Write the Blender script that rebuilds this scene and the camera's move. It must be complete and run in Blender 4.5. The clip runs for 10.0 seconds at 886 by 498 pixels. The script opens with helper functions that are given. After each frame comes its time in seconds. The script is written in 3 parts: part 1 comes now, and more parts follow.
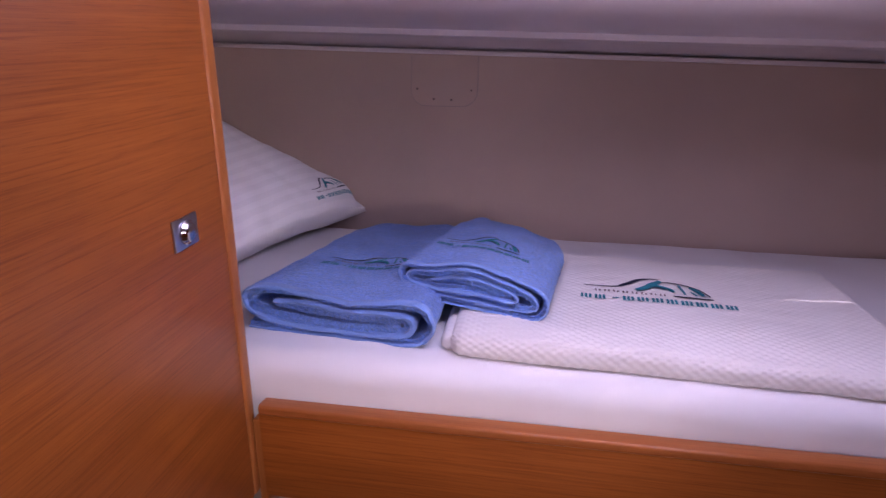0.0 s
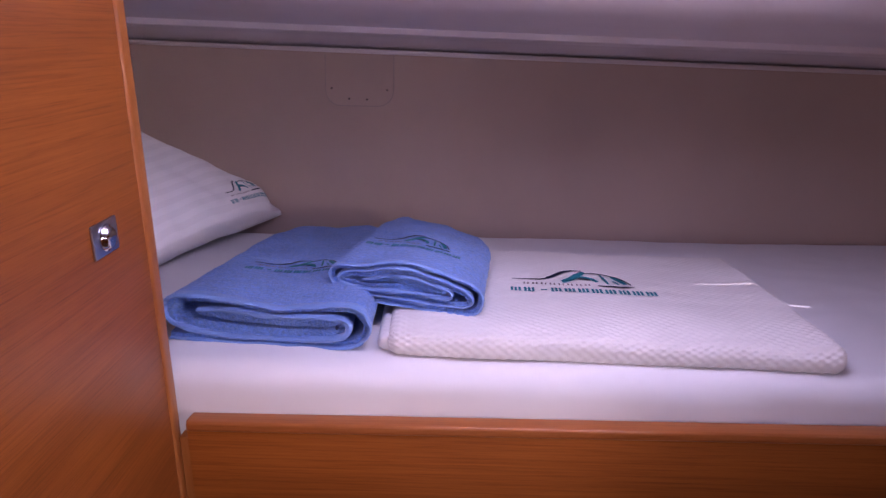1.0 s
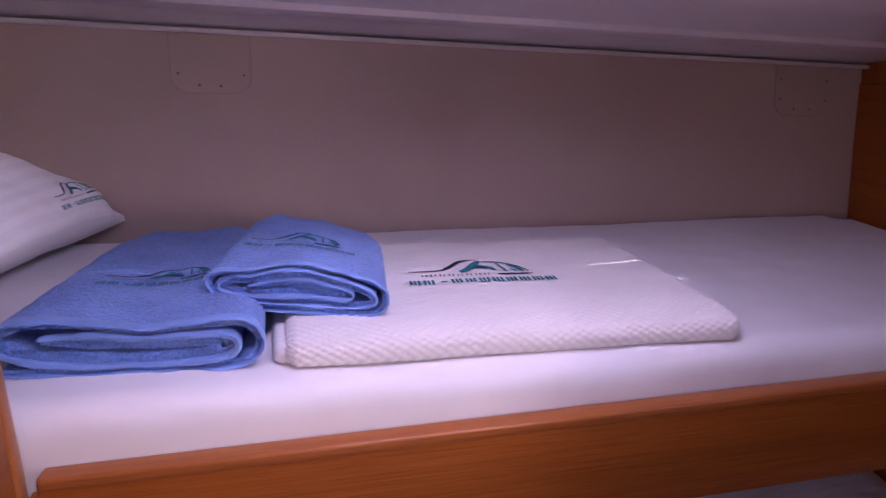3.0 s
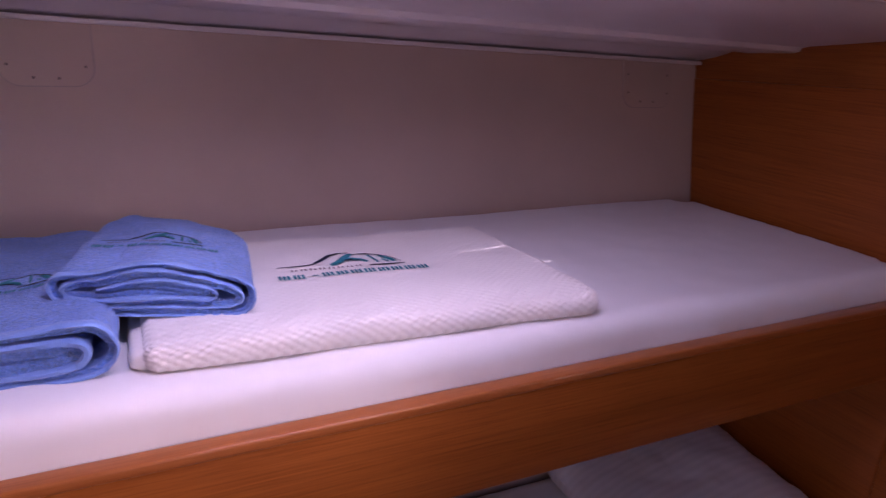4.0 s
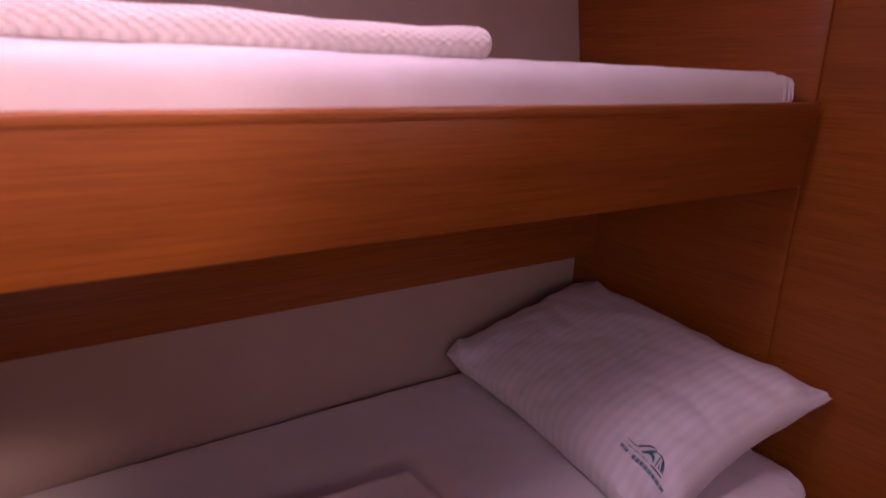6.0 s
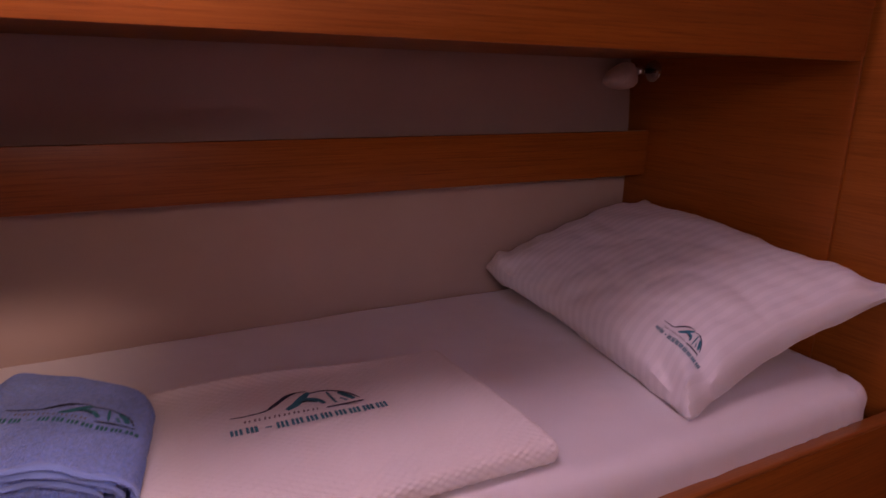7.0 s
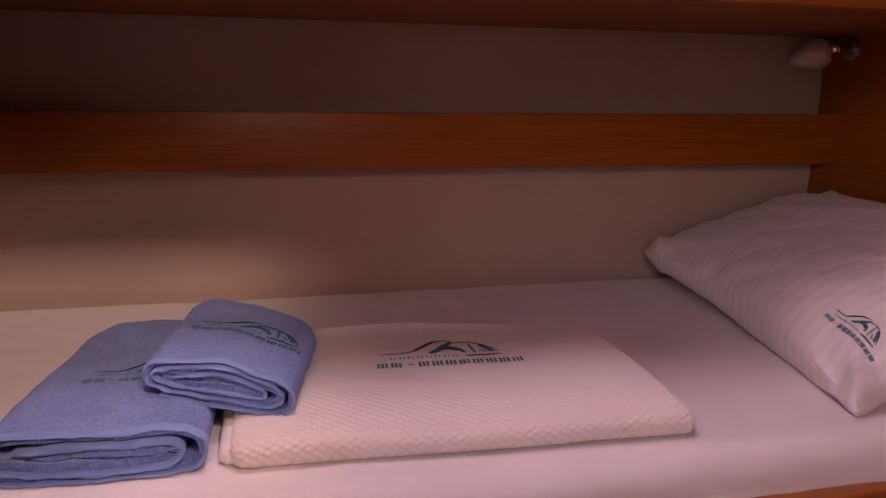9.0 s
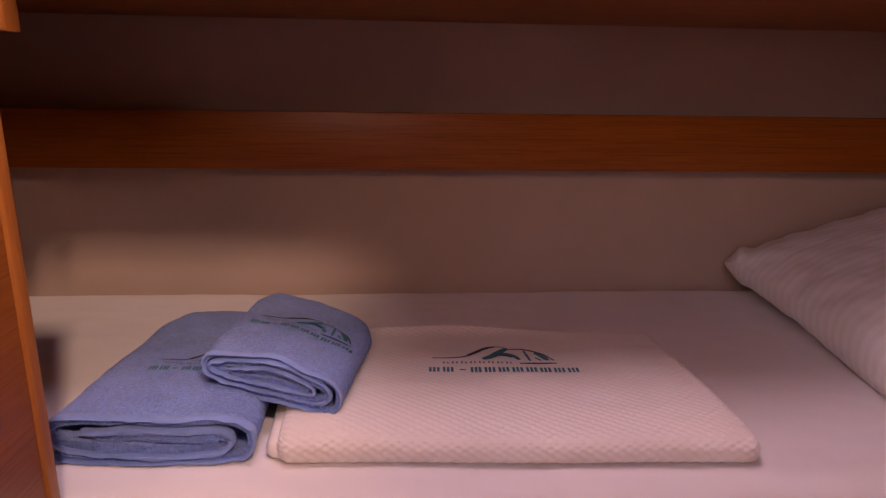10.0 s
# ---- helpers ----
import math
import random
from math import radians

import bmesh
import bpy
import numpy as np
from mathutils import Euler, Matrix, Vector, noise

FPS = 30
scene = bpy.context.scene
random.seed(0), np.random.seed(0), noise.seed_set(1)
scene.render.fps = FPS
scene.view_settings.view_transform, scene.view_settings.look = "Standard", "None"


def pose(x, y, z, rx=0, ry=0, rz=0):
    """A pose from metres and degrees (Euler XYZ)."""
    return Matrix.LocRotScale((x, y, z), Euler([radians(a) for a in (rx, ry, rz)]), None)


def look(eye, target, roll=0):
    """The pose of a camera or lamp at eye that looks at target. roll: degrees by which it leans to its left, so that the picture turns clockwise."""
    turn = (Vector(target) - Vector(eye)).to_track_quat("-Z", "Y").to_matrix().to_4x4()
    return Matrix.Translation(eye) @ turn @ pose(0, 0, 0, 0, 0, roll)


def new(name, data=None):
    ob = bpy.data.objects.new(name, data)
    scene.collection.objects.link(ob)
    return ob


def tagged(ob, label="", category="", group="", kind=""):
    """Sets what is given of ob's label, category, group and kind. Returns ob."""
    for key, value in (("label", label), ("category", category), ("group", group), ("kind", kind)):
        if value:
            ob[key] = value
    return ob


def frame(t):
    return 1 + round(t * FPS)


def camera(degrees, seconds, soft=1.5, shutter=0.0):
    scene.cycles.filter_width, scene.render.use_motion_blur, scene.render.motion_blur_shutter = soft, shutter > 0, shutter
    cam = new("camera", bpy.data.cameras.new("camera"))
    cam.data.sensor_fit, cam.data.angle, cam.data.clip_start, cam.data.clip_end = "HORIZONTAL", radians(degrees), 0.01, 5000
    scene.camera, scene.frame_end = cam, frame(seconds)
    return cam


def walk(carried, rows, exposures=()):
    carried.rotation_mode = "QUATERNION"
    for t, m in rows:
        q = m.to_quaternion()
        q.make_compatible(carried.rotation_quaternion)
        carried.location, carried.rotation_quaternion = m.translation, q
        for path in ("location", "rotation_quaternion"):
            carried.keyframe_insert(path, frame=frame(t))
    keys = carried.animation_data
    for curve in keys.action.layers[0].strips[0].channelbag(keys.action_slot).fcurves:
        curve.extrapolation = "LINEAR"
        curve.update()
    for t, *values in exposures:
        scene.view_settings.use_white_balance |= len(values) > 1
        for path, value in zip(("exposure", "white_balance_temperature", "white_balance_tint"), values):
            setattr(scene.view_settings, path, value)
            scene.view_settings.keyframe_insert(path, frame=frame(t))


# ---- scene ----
# A yacht's bunk cabin. x runs along the bunks, y outboard to the hull, z up from the cabin sole.
cam = camera(69.3, 10.0, soft=1.35, shutter=0.4)
PATH = [
    (0, (0.986, -0.771, 1.781), (0.649, 1.089, 1.128), 0.1),
    (0.5, (0.968, -0.763, 1.774), (0.789, 1.12, 1.124), 0.6),
    (1, (0.936, -0.773, 1.769), (0.908, 1.122, 1.132), 1.0),
    (1.5, (0.918, -0.768, 1.761), (1.021, 1.128, 1.133), 1.4),
    (2, (0.871, -0.751, 1.749), (1.109, 1.135, 1.126), 1.7),
    (2.2, (0.859, -0.742, 1.742), (1.139, 1.139, 1.123), 1.6),
    (3.5, (0.857, -0.674, 1.729), (1.474, 1.12, 1.096), 2.4),
    (4, (0.872, -0.7, 1.718), (1.684, 1.022, 1.105), 2.6),
    (4.5, (0.868, -0.711, 1.706), (1.866, 0.92, 1.121), 2.5),
    (5, (0.862, -0.71, 1.628), (1.94, 0.874, 1.056), 2.2),
    (5.5, (0.881, -0.686, 1.502), (1.974, 0.893, 0.946), 1.9),
    (5.8, (0.902, -0.686, 1.376), (2.002, 0.890, 0.823), 1.9),
    (6, (0.918, -0.698, 1.309), (2.007, 0.890, 0.769), 2.0),
    (6.2, (0.929, -0.709, 1.244), (2.010, 0.885, 0.706), 2.0),
    (7.3, (0.978, -0.819, 1.015), (1.78, 0.946, 0.519), 0.7),
    (7.5, (0.981, -0.832, 1.005), (1.719, 0.961, 0.515), 0.5),
    (8, (0.979, -0.851, 0.993), (1.608, 0.982, 0.502), 0.4),
    (8.5, (0.983, -0.861, 0.985), (1.519, 1.002, 0.492), 0.6),
    (9, (0.99, -0.86, 0.982), (1.394, 1.035, 0.488), 0.8),
    (9.5, (1.009, -0.858, 0.988), (1.272, 1.062, 0.494), 0.7),
    (10, (1.037, -0.851, 0.99), (1.18, 1.079, 0.483), 0.9),
]
EXPOSURES = [
    (0.0, -0.10, 5950, 47),
    (2.0, -0.07, 5850, 52),
    (4.5, -0.04, 6250, 61),
    (6.0, 0.30, 7500, 79),
    (7.5, 0.62, 8100, 71),
    (10.0, 0.80, 8900, 63),
]
walk(cam, [(t, look(e, g, r)) for t, e, g, r in PATH], EXPOSURES)

# ---------------------------------------------------------------- light
world = bpy.data.worlds.new("world")
scene.world = world
world.use_nodes = True
wn = world.node_tree.nodes
sky = wn.new("ShaderNodeTexSky")
sky.sky_type, sky.sun_disc = "NISHITA", False
sky.sun_elevation, sky.sun_rotation = radians(72.8), radians(0)
world.node_tree.links.new(sky.outputs[0], wn["Background"].inputs[0])
wn["Background"].inputs[1].default_value = 0.45


def area_lamp(name, m, sx, sy, watts, colour):
    d = bpy.data.lights.new(name, "AREA")
    d.shape, d.size, d.size_y, d.energy, d.color = "RECTANGLE", sx, sy, watts, colour
    ob = new(name, d)
    ob.matrix_world = m
    return ob


# daylight through the deck hatch over the bunk front
area_lamp("hatch_daylight", look((1.05, -0.14, 1.975), (1.05, -0.09, 0.0)), 0.54, 0.32, 4.2, (0.84, 0.83, 1.0))
# added lamp above an unseen roof opening, for the warm patch at left
area_lamp("aft_patch_lamp", look((1.90, -2.79, 3.20), (0.80, 0.10, 0.60)), 0.20, 0.34, 43.0, (0.97, 0.92, 0.74))
# fill lamp added at the bulkhead, out of view, for the pillow corner
fill_lamp = area_lamp("pillow_fill", look((2.290, -1.22, 1.66), (0.42, 0.45, 1.56)), 0.42, 0.34, 1.5, (1.0, 0.90, 0.80))
fill_lamp.data.spread = radians(42)
# weak fill lamp added behind the back opening, for bulkhead and left side
area_lamp("passage_fill", look((0.36, -2.42, 1.76), (1.25, 0.2, 1.10)), 0.70, 0.30, 4.4, (1.0, 0.86, 0.66))
# the high sun, which reaches the bunk only through a slit added in the side deck
sun = new("sun", bpy.data.lights.new("sun", "SUN"))
sun.data.energy, sun.data.angle, sun.data.color = 4.5, radians(0.5), (1.0, 0.95, 0.88)
sun.matrix_world = look((0, 0, 5), (0, -1.55, 0))

# ---------------------------------------------------------------- materials


def shader(name):
    m = bpy.data.materials.new(name)
    m.use_nodes = True
    nt = m.node_tree
    return m, nt.nodes, nt.links, nt.nodes["Principled BSDF"]


def coords(n, l, scale, kind="Object"):
    tc = n.new("ShaderNodeTexCoord")
    mp = n.new("ShaderNodeMapping")
    mp.inputs["Scale"].default_value = scale
    l.new(tc.outputs[kind], mp.inputs["Vector"])
    return mp.outputs["Vector"]


def noise_tex(n, l, vec, scale, detail=4.0, rough=0.55, distort=0.0):
    t = n.new("ShaderNodeTexNoise")
    t.inputs["Scale"].default_value = scale
    t.inputs["Detail"].default_value = detail
    t.inputs["Roughness"].default_value = rough
    t.inputs["Distortion"].default_value = distort
    l.new(vec, t.inputs["Vector"])
    return t.outputs["Fac"]


def ramp(n, l, fac, stops):
    r = n.new("ShaderNodeValToRGB")
    while len(r.color_ramp.elements) < len(stops):
        r.color_ramp.elements.new(0.5)
    for e, (p, c) in zip(r.color_ramp.elements, stops):
        e.position, e.color = p, (*c, 1)
    l.new(fac, r.inputs["Fac"])
    return r.outputs["Color"]


def mixed(n, l, a, b, fac, blend="MIX"):
    m = n.new("ShaderNodeMix")
    m.data_type, m.blend_type = "RGBA", blend
    for s, v in ((m.inputs[0], fac), (m.inputs[6], a), (m.inputs[7], b)):
        if isinstance(v, (int, float)):
            s.default_value = v
        elif isinstance(v, tuple):
            s.default_value = (*v, 1)
        else:
            l.new(v, s)
    return m.outputs[2]


def bumped(n, l, b, height, strength, distance):
    bp = n.new("ShaderNodeBump")
    bp.inputs["Strength"].default_value = strength
    bp.inputs["Distance"].default_value = distance
    l.new(height, bp.inputs["Height"])
    l.new(bp.outputs["Normal"], b.inputs["Normal"])


def veneer(name, grain, light=(0.37, 0.109, 0.0160), dark=(0.215, 0.052, 0.0060), rough=0.41):
    """Varnished cherry-toned veneer; grain is the axis its figure runs along."""
    m, n, l, b = shader(name)
    fine = {"x": (2.2, 110, 110), "y": (110, 2.2, 110), "z": (110, 110, 2.2)}[grain]
    wide = {"x": (0.6, 14, 14), "y": (14, 0.6, 14), "z": (14, 14, 0.6)}[grain]
    f = noise_tex(n, l, coords(n, l, fine), 3.0, 6, 0.62, 0.25)
    w = noise_tex(n, l, coords(n, l, wide), 2.4, 4, 0.55, 0.9)
    pore = noise_tex(n, l, coords(n, l, tuple(v * 3.2 for v in fine)), 4.0, 2, 0.5)
    mid = tuple(0.62 * x + 0.38 * y for x, y in zip(light, dark))
    base = ramp(n, l, f, [(0.31, tuple(0.12 * x + 0.88 * y for x, y in zip(light, dark))), (0.47, mid), (0.70, light)])
    tone = ramp(n, l, w, [(0.30, (0.80, 0.76, 0.72)), (0.62, (1.06, 1.03, 1.0))])
    col = mixed(n, l, base, tone, 0.85, "MULTIPLY")
    pores = ramp(n, l, pore, [(0.30, (0.55, 0.48, 0.42)), (0.40, (1, 1, 1))])
    l.new(mixed(n, l, col, pores, 0.5, "MULTIPLY"), b.inputs["Base Color"])
    b.inputs["Roughness"].default_value = rough
    b.inputs["Specular IOR Level"].default_value = 0.32
    b.inputs["Coat Weight"].default_value = 0.06
    b.inputs["Coat Roughness"].default_value = 0.25
    bumped(n, l, b, f, 0.10, 0.0006)
    return m


VENEER_X = veneer("veneer_along_bunk", "x")
VENEER_Y = veneer("veneer_athwart", "y")
SOLID = veneer("solid_edge_wood", "z", (0.42, 0.150, 0.036), (0.29, 0.090, 0.018), 0.3)
SOLID_X = veneer("solid_lip_wood", "x", (0.40, 0.130, 0.032), (0.28, 0.080, 0.016), 0.28)
PANEL_Y = veneer("veneer_panel", "y", (0.36, 0.098, 0.0130), (0.21, 0.047, 0.0050), 0.38)


def moulded(name, colour, rough=0.45, grain=260.0, relief=0.12):
    m, n, l, b = shader(name)
    v = coords(n, l, (1, 1, 1))
    blotch = noise_tex(n, l, v, 2.6, 4, 0.55)
    fine = noise_tex(n, l, v, grain, 2, 0.5)
    tone = ramp(n, l, blotch, [(0.30, tuple(c * 0.90 for c in colour)), (0.70, tuple(min(1, c * 1.05) for c in colour))])
    l.new(tone, b.inputs["Base Color"])
    b.inputs["Roughness"].default_value = rough
    bumped(n, l, b, fine, relief, 0.0006)
    return m


LINER = moulded("hull_liner_vinyl", (0.485, 0.370, 0.305), 0.6, 420, 0.25)
GELCOAT = moulded("white_moulding", (0.66, 0.60, 0.60), 0.32, 60, 0.05)
HEADLINER = moulded("headliner_vinyl", (0.55, 0.53, 0.51), 0.65, 400, 0.25)


def sole_material():
    m, n, l, b = shader("teak_sole")
    wv = n.new("ShaderNodeTexWave")
    wv.wave_type, wv.bands_direction = "BANDS", "Y"
    wv.inputs["Scale"].default_value = 3.2
    wv.inputs["Distortion"].default_value = 0.0
    l.new(coords(n, l, (1, 1, 1)), wv.inputs["Vector"])
    f = noise_tex(n, l, coords(n, l, (2, 60, 60)), 3, 5)
    wood = ramp(n, l, f, [(0.3, (0.16, 0.07, 0.03)), (0.7, (0.30, 0.15, 0.07))])
    line = ramp(n, l, wv.outputs["Fac"], [(0.04, (0.25, 0.25, 0.22)), (0.07, (1, 1, 1))])
    l.new(mixed(n, l, wood, line, 1.0, "MULTIPLY"), b.inputs["Base Color"])
    b.inputs["Roughness"].default_value = 0.4
    return m


SOLE = sole_material()


def cloth(name, colour, weave=900.0, relief=0.3, dist=0.0004, fuzz=0.25, crease=0.25, stripes=0.0, vary=0.07):
    """Woven cotton: fine weave, soft creases, optional satin stripes (per metre)."""
    m, n, l, b = shader(name)
    v = coords(n, l, (1, 1, 1))
    big = noise_tex(n, l, v, 5.0, 3, 0.5)
    tone = ramp(n, l, big, [(0.3, tuple(c * (1 - vary) for c in colour)), (0.7, colour)])
    fine = noise_tex(n, l, v, weave, 2, 0.6)
    soft = noise_tex(n, l, v, 14.0, 4, 0.5, 0.6)
    add = n.new("ShaderNodeMath")
    add.operation = "MULTIPLY_ADD"
    l.new(soft, add.inputs[0])
    add.inputs[1].default_value = crease * 14
    l.new(fine, add.inputs[2])
    height = add.outputs[0]
    b.inputs["Roughness"].default_value = 0.92
    if stripes:
        wv = n.new("ShaderNodeTexWave")
        wv.wave_type, wv.bands_direction, wv.wave_profile = "BANDS", "Y", "SIN"
        wv.inputs["Scale"].default_value = stripes * 0.314159
        wv.inputs["Distortion"].default_value = 0.0
        uv = n.new("ShaderNodeUVMap")
        l.new(uv.outputs[0], wv.inputs["Vector"])
        band = ramp(n, l, wv.outputs["Fac"], [(0.38, (0.95, 0.95, 0.95)), (0.62, (1, 1, 1))])
        tone = mixed(n, l, tone, band, 1.0, "MULTIPLY")
        gl = ramp(n, l, wv.outputs["Fac"], [(0.42, (0.95, 0.95, 0.95)), (0.58, (0.55, 0.55, 0.55))])
        l.new(gl, b.inputs["Roughness"])
    l.new(tone, b.inputs["Base Color"])
    b.inputs["Sheen Weight"].default_value = fuzz
    b.inputs["Sheen Roughness"].default_value = 0.5
    bumped(n, l, b, height, relief, dist)
    return m


SHEET = cloth("white_fitted_sheet", (0.80, 0.78, 0.77), 1500, 0.30, 0.0013, 0.15, 0.5)
PILLOWCASE = cloth("white_striped_pillowcase", (0.80, 0.79, 0.79), 1400, 0.3, 0.0016, 0.15, 0.5, stripes=40.0)
WAFFLE = cloth("cream_waffle_cotton", (0.82, 0.78, 0.73), 1100, 0.35, 0.0006, 0.2, 0.1)


def terry(name, colour):
    """Looped towelling: short uneven pile with darker roots."""
    m, n, l, b = shader(name)
    v = coords(n, l, (1, 1, 1))
    loops = n.new("ShaderNodeTexVoronoi")
    loops.inputs["Scale"].default_value = 520
    l.new(v, loops.inputs["Vector"])
    tuft = noise_tex(n, l, v, 210, 3, 0.65)
    patch = noise_tex(n, l, v, 16, 4, 0.6)
    base = ramp(n, l, tuft, [(0.26, tuple(c * 0.62 for c in colour)), (0.70, tuple(min(1, c * 1.28) for c in colour))])
    tone = ramp(n, l, patch, [(0.32, (0.80, 0.83, 0.88)), (0.68, (1.12, 1.10, 1.08))])
    l.new(mixed(n, l, base, tone, 1.0, "MULTIPLY"), b.inputs["Base Color"])
    b.inputs["Roughness"].default_value = 1.0
    b.inputs["Sheen Weight"].default_value = 0.45
    b.inputs["Sheen Roughness"].default_value = 0.45
    b.inputs["Sheen Tint"].default_value = (0.75, 0.82, 1, 1)
    mx = n.new("ShaderNodeMath")
    mx.operation = "MULTIPLY_ADD"
    l.new(tuft, mx.inputs[0])
    mx.inputs[1].default_value = 2.2
    l.new(loops.outputs["Distance"], mx.inputs[2])
    bumped(n, l, b, mx.outputs[0], 0.9, 0.0034)
    return m


TERRY = terry("blue_terry", (0.140, 0.305, 0.745))
HEM = cloth("blue_flat_hem", (0.185, 0.345, 0.74), 420, 0.9, 0.0016, 0.3, 0.05, vary=0.25)


def plain(name, colour, rough, metal=0.0, grain=0.0):
    m, n, l, b = shader(name)
    v = coords(n, l, (1, 1, 1))
    f = noise_tex(n, l, v, 90, 3, 0.6)
    l.new(ramp(n, l, f, [(0.3, tuple(c * 0.85 for c in colour)), (0.7, colour)]), b.inputs["Base Color"])
    b.inputs["Roughness"].default_value = rough
    b.inputs["Metallic"].default_value = metal
    if grain:
        bumped(n, l, b, f, grain, 0.0004)
    return m


CHROME = plain("polished_chrome", (0.78, 0.78, 0.80), 0.12, 1.0)
BRUSHED = plain("brushed_steel", (0.52, 0.54, 0.60), 0.3, 1.0, 0.1)
DARKMETAL = plain("dark_chrome", (0.16, 0.15, 0.15), 0.25, 1.0)
OPAL = plain("cream_lamp_shade", (0.62, 0.50, 0.44), 0.45)
SCREW = plain("screw_cap", (0.16, 0.12, 0.11), 0.5)
THREAD_TEAL = plain("teal_thread", (0.0, 0.19, 0.25), 0.6, 0, 0.5)
THREAD_DARK = plain("dark_thread", (0.012, 0.02, 0.045), 0.6, 0, 0.5)
THREAD_GREY = plain("grey_thread", (0.22, 0.16, 0.16), 0.7, 0, 0.5)
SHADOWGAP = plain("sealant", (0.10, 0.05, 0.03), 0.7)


def glass():
    m, n, l, b = shader("portlight_glass")
    b.inputs["Base Color"].default_value = (0.95, 0.98, 1, 1)
    b.inputs["Roughness"].default_value = 0.02
    b.inputs["Transmission Weight"].default_value = 1.0
    b.inputs["IOR"].default_value = 1.05
    return m


GLASS = glass()

# ---------------------------------------------------------------- building helpers
ORIGIN = {}


def thing(name, at, label, category, group="", kind=""):
    ob = new(name)
    ob.empty_display_size = 0.05
    ob.location = at
    ORIGIN[ob] = Vector(at)
    return tagged(ob, label, category, group, kind)


def finish(name, bm, material, smooth=True):
    me = bpy.data.meshes.new(name)
    bmesh.ops.recalc_face_normals(bm, faces=bm.faces[:])
    bm.to_mesh(me)
    bm.free()
    for m in material if isinstance(material, (list, tuple)) else (material,):
        me.materials.append(m)
    if smooth:
        me.polygons.foreach_set("use_smooth", [True] * len(me.polygons))
        me.set_sharp_from_angle(angle=radians(38))
    return me


def part(name, bm, material, parent, label="", smooth=True):
    o = ORIGIN[parent]
    for v in bm.verts:
        v.co -= o
    ob = new(name, finish(name, bm, material, smooth))
    ob.parent = parent
    ORIGIN[ob] = o
    return tagged(ob, label)


def structure(name, bm, material, label, category, smooth=True):
    ob = new(name, finish(name, bm, material, smooth))
    ORIGIN[ob] = Vector((0, 0, 0))
    return tagged(ob, label, category, kind="structure")


def bx(bm, lo, hi, bevel=0.0, seg=2):
    """Adds a box, its edges rounded by bevel."""
    g = bmesh.ops.create_cube(bm, size=1)["verts"]
    for v in g:
        v.co = Vector([lo[i] + (v.co[i] + 0.5) * (hi[i] - lo[i]) for i in range(3)])
    if bevel:
        es = list({e for v in g for e in v.link_edges})
        bmesh.ops.bevel(bm, geom=es, offset=bevel, segments=seg, profile=0.5, affect="EDGES")
    return bm


def boxed(lo, hi, bevel=0.0, seg=2):
    return bx(bmesh.new(), lo, hi, bevel, seg)


def extruded(points, axis, a, b, bevel=0.0):
    """A closed outline in the two other axes, drawn out along axis from a to b."""
    bm = bmesh.new()
    i = "xyz".index(axis)

    def at(p, v):
        q = list(p)
        q.insert(i, v)
        return q
    lo = [bm.verts.new(at(p, a)) for p in points]
    hi = [bm.verts.new(at(p, b)) for p in points]
    k = len(points)
    for j in range(k):
        bm.faces.new((lo[j], lo[(j + 1) % k], hi[(j + 1) % k], hi[j]))
    bm.faces.new(lo[::-1])
    bm.faces.new(hi)
    if bevel:
        bmesh.ops.bevel(bm, geom=bm.edges[:], offset=bevel, segments=2, profile=0.5, affect="EDGES")
    return bm


def lathe(profile, centre, axis, steps=32):
    """Turns (radius, height) pairs about an axis through centre."""
    bm = bmesh.new()
    z = Vector(axis).normalized()
    x = z.orthogonal().normalized()
    y = z.cross(x)
    rings = []
    for r, h in profile:
        rings.append([bm.verts.new(Vector(centre) + z * h + (x * math.cos(a) + y * math.sin(a)) * r)
                      for a in (2 * math.pi * k / steps for k in range(steps))])
    for p, q in zip(rings, rings[1:]):
        for k in range(steps):
            bm.faces.new((p[k], p[(k + 1) % steps], q[(k + 1) % steps], q[k]))
    bm.faces.new(rings[0][::-1])
    bm.faces.new(rings[-1])
    return bm


def wob(x, y, s, seed=0.0):
    return noise.noise(Vector((x * s + seed, y * s - seed * 0.7, seed * 1.3)))


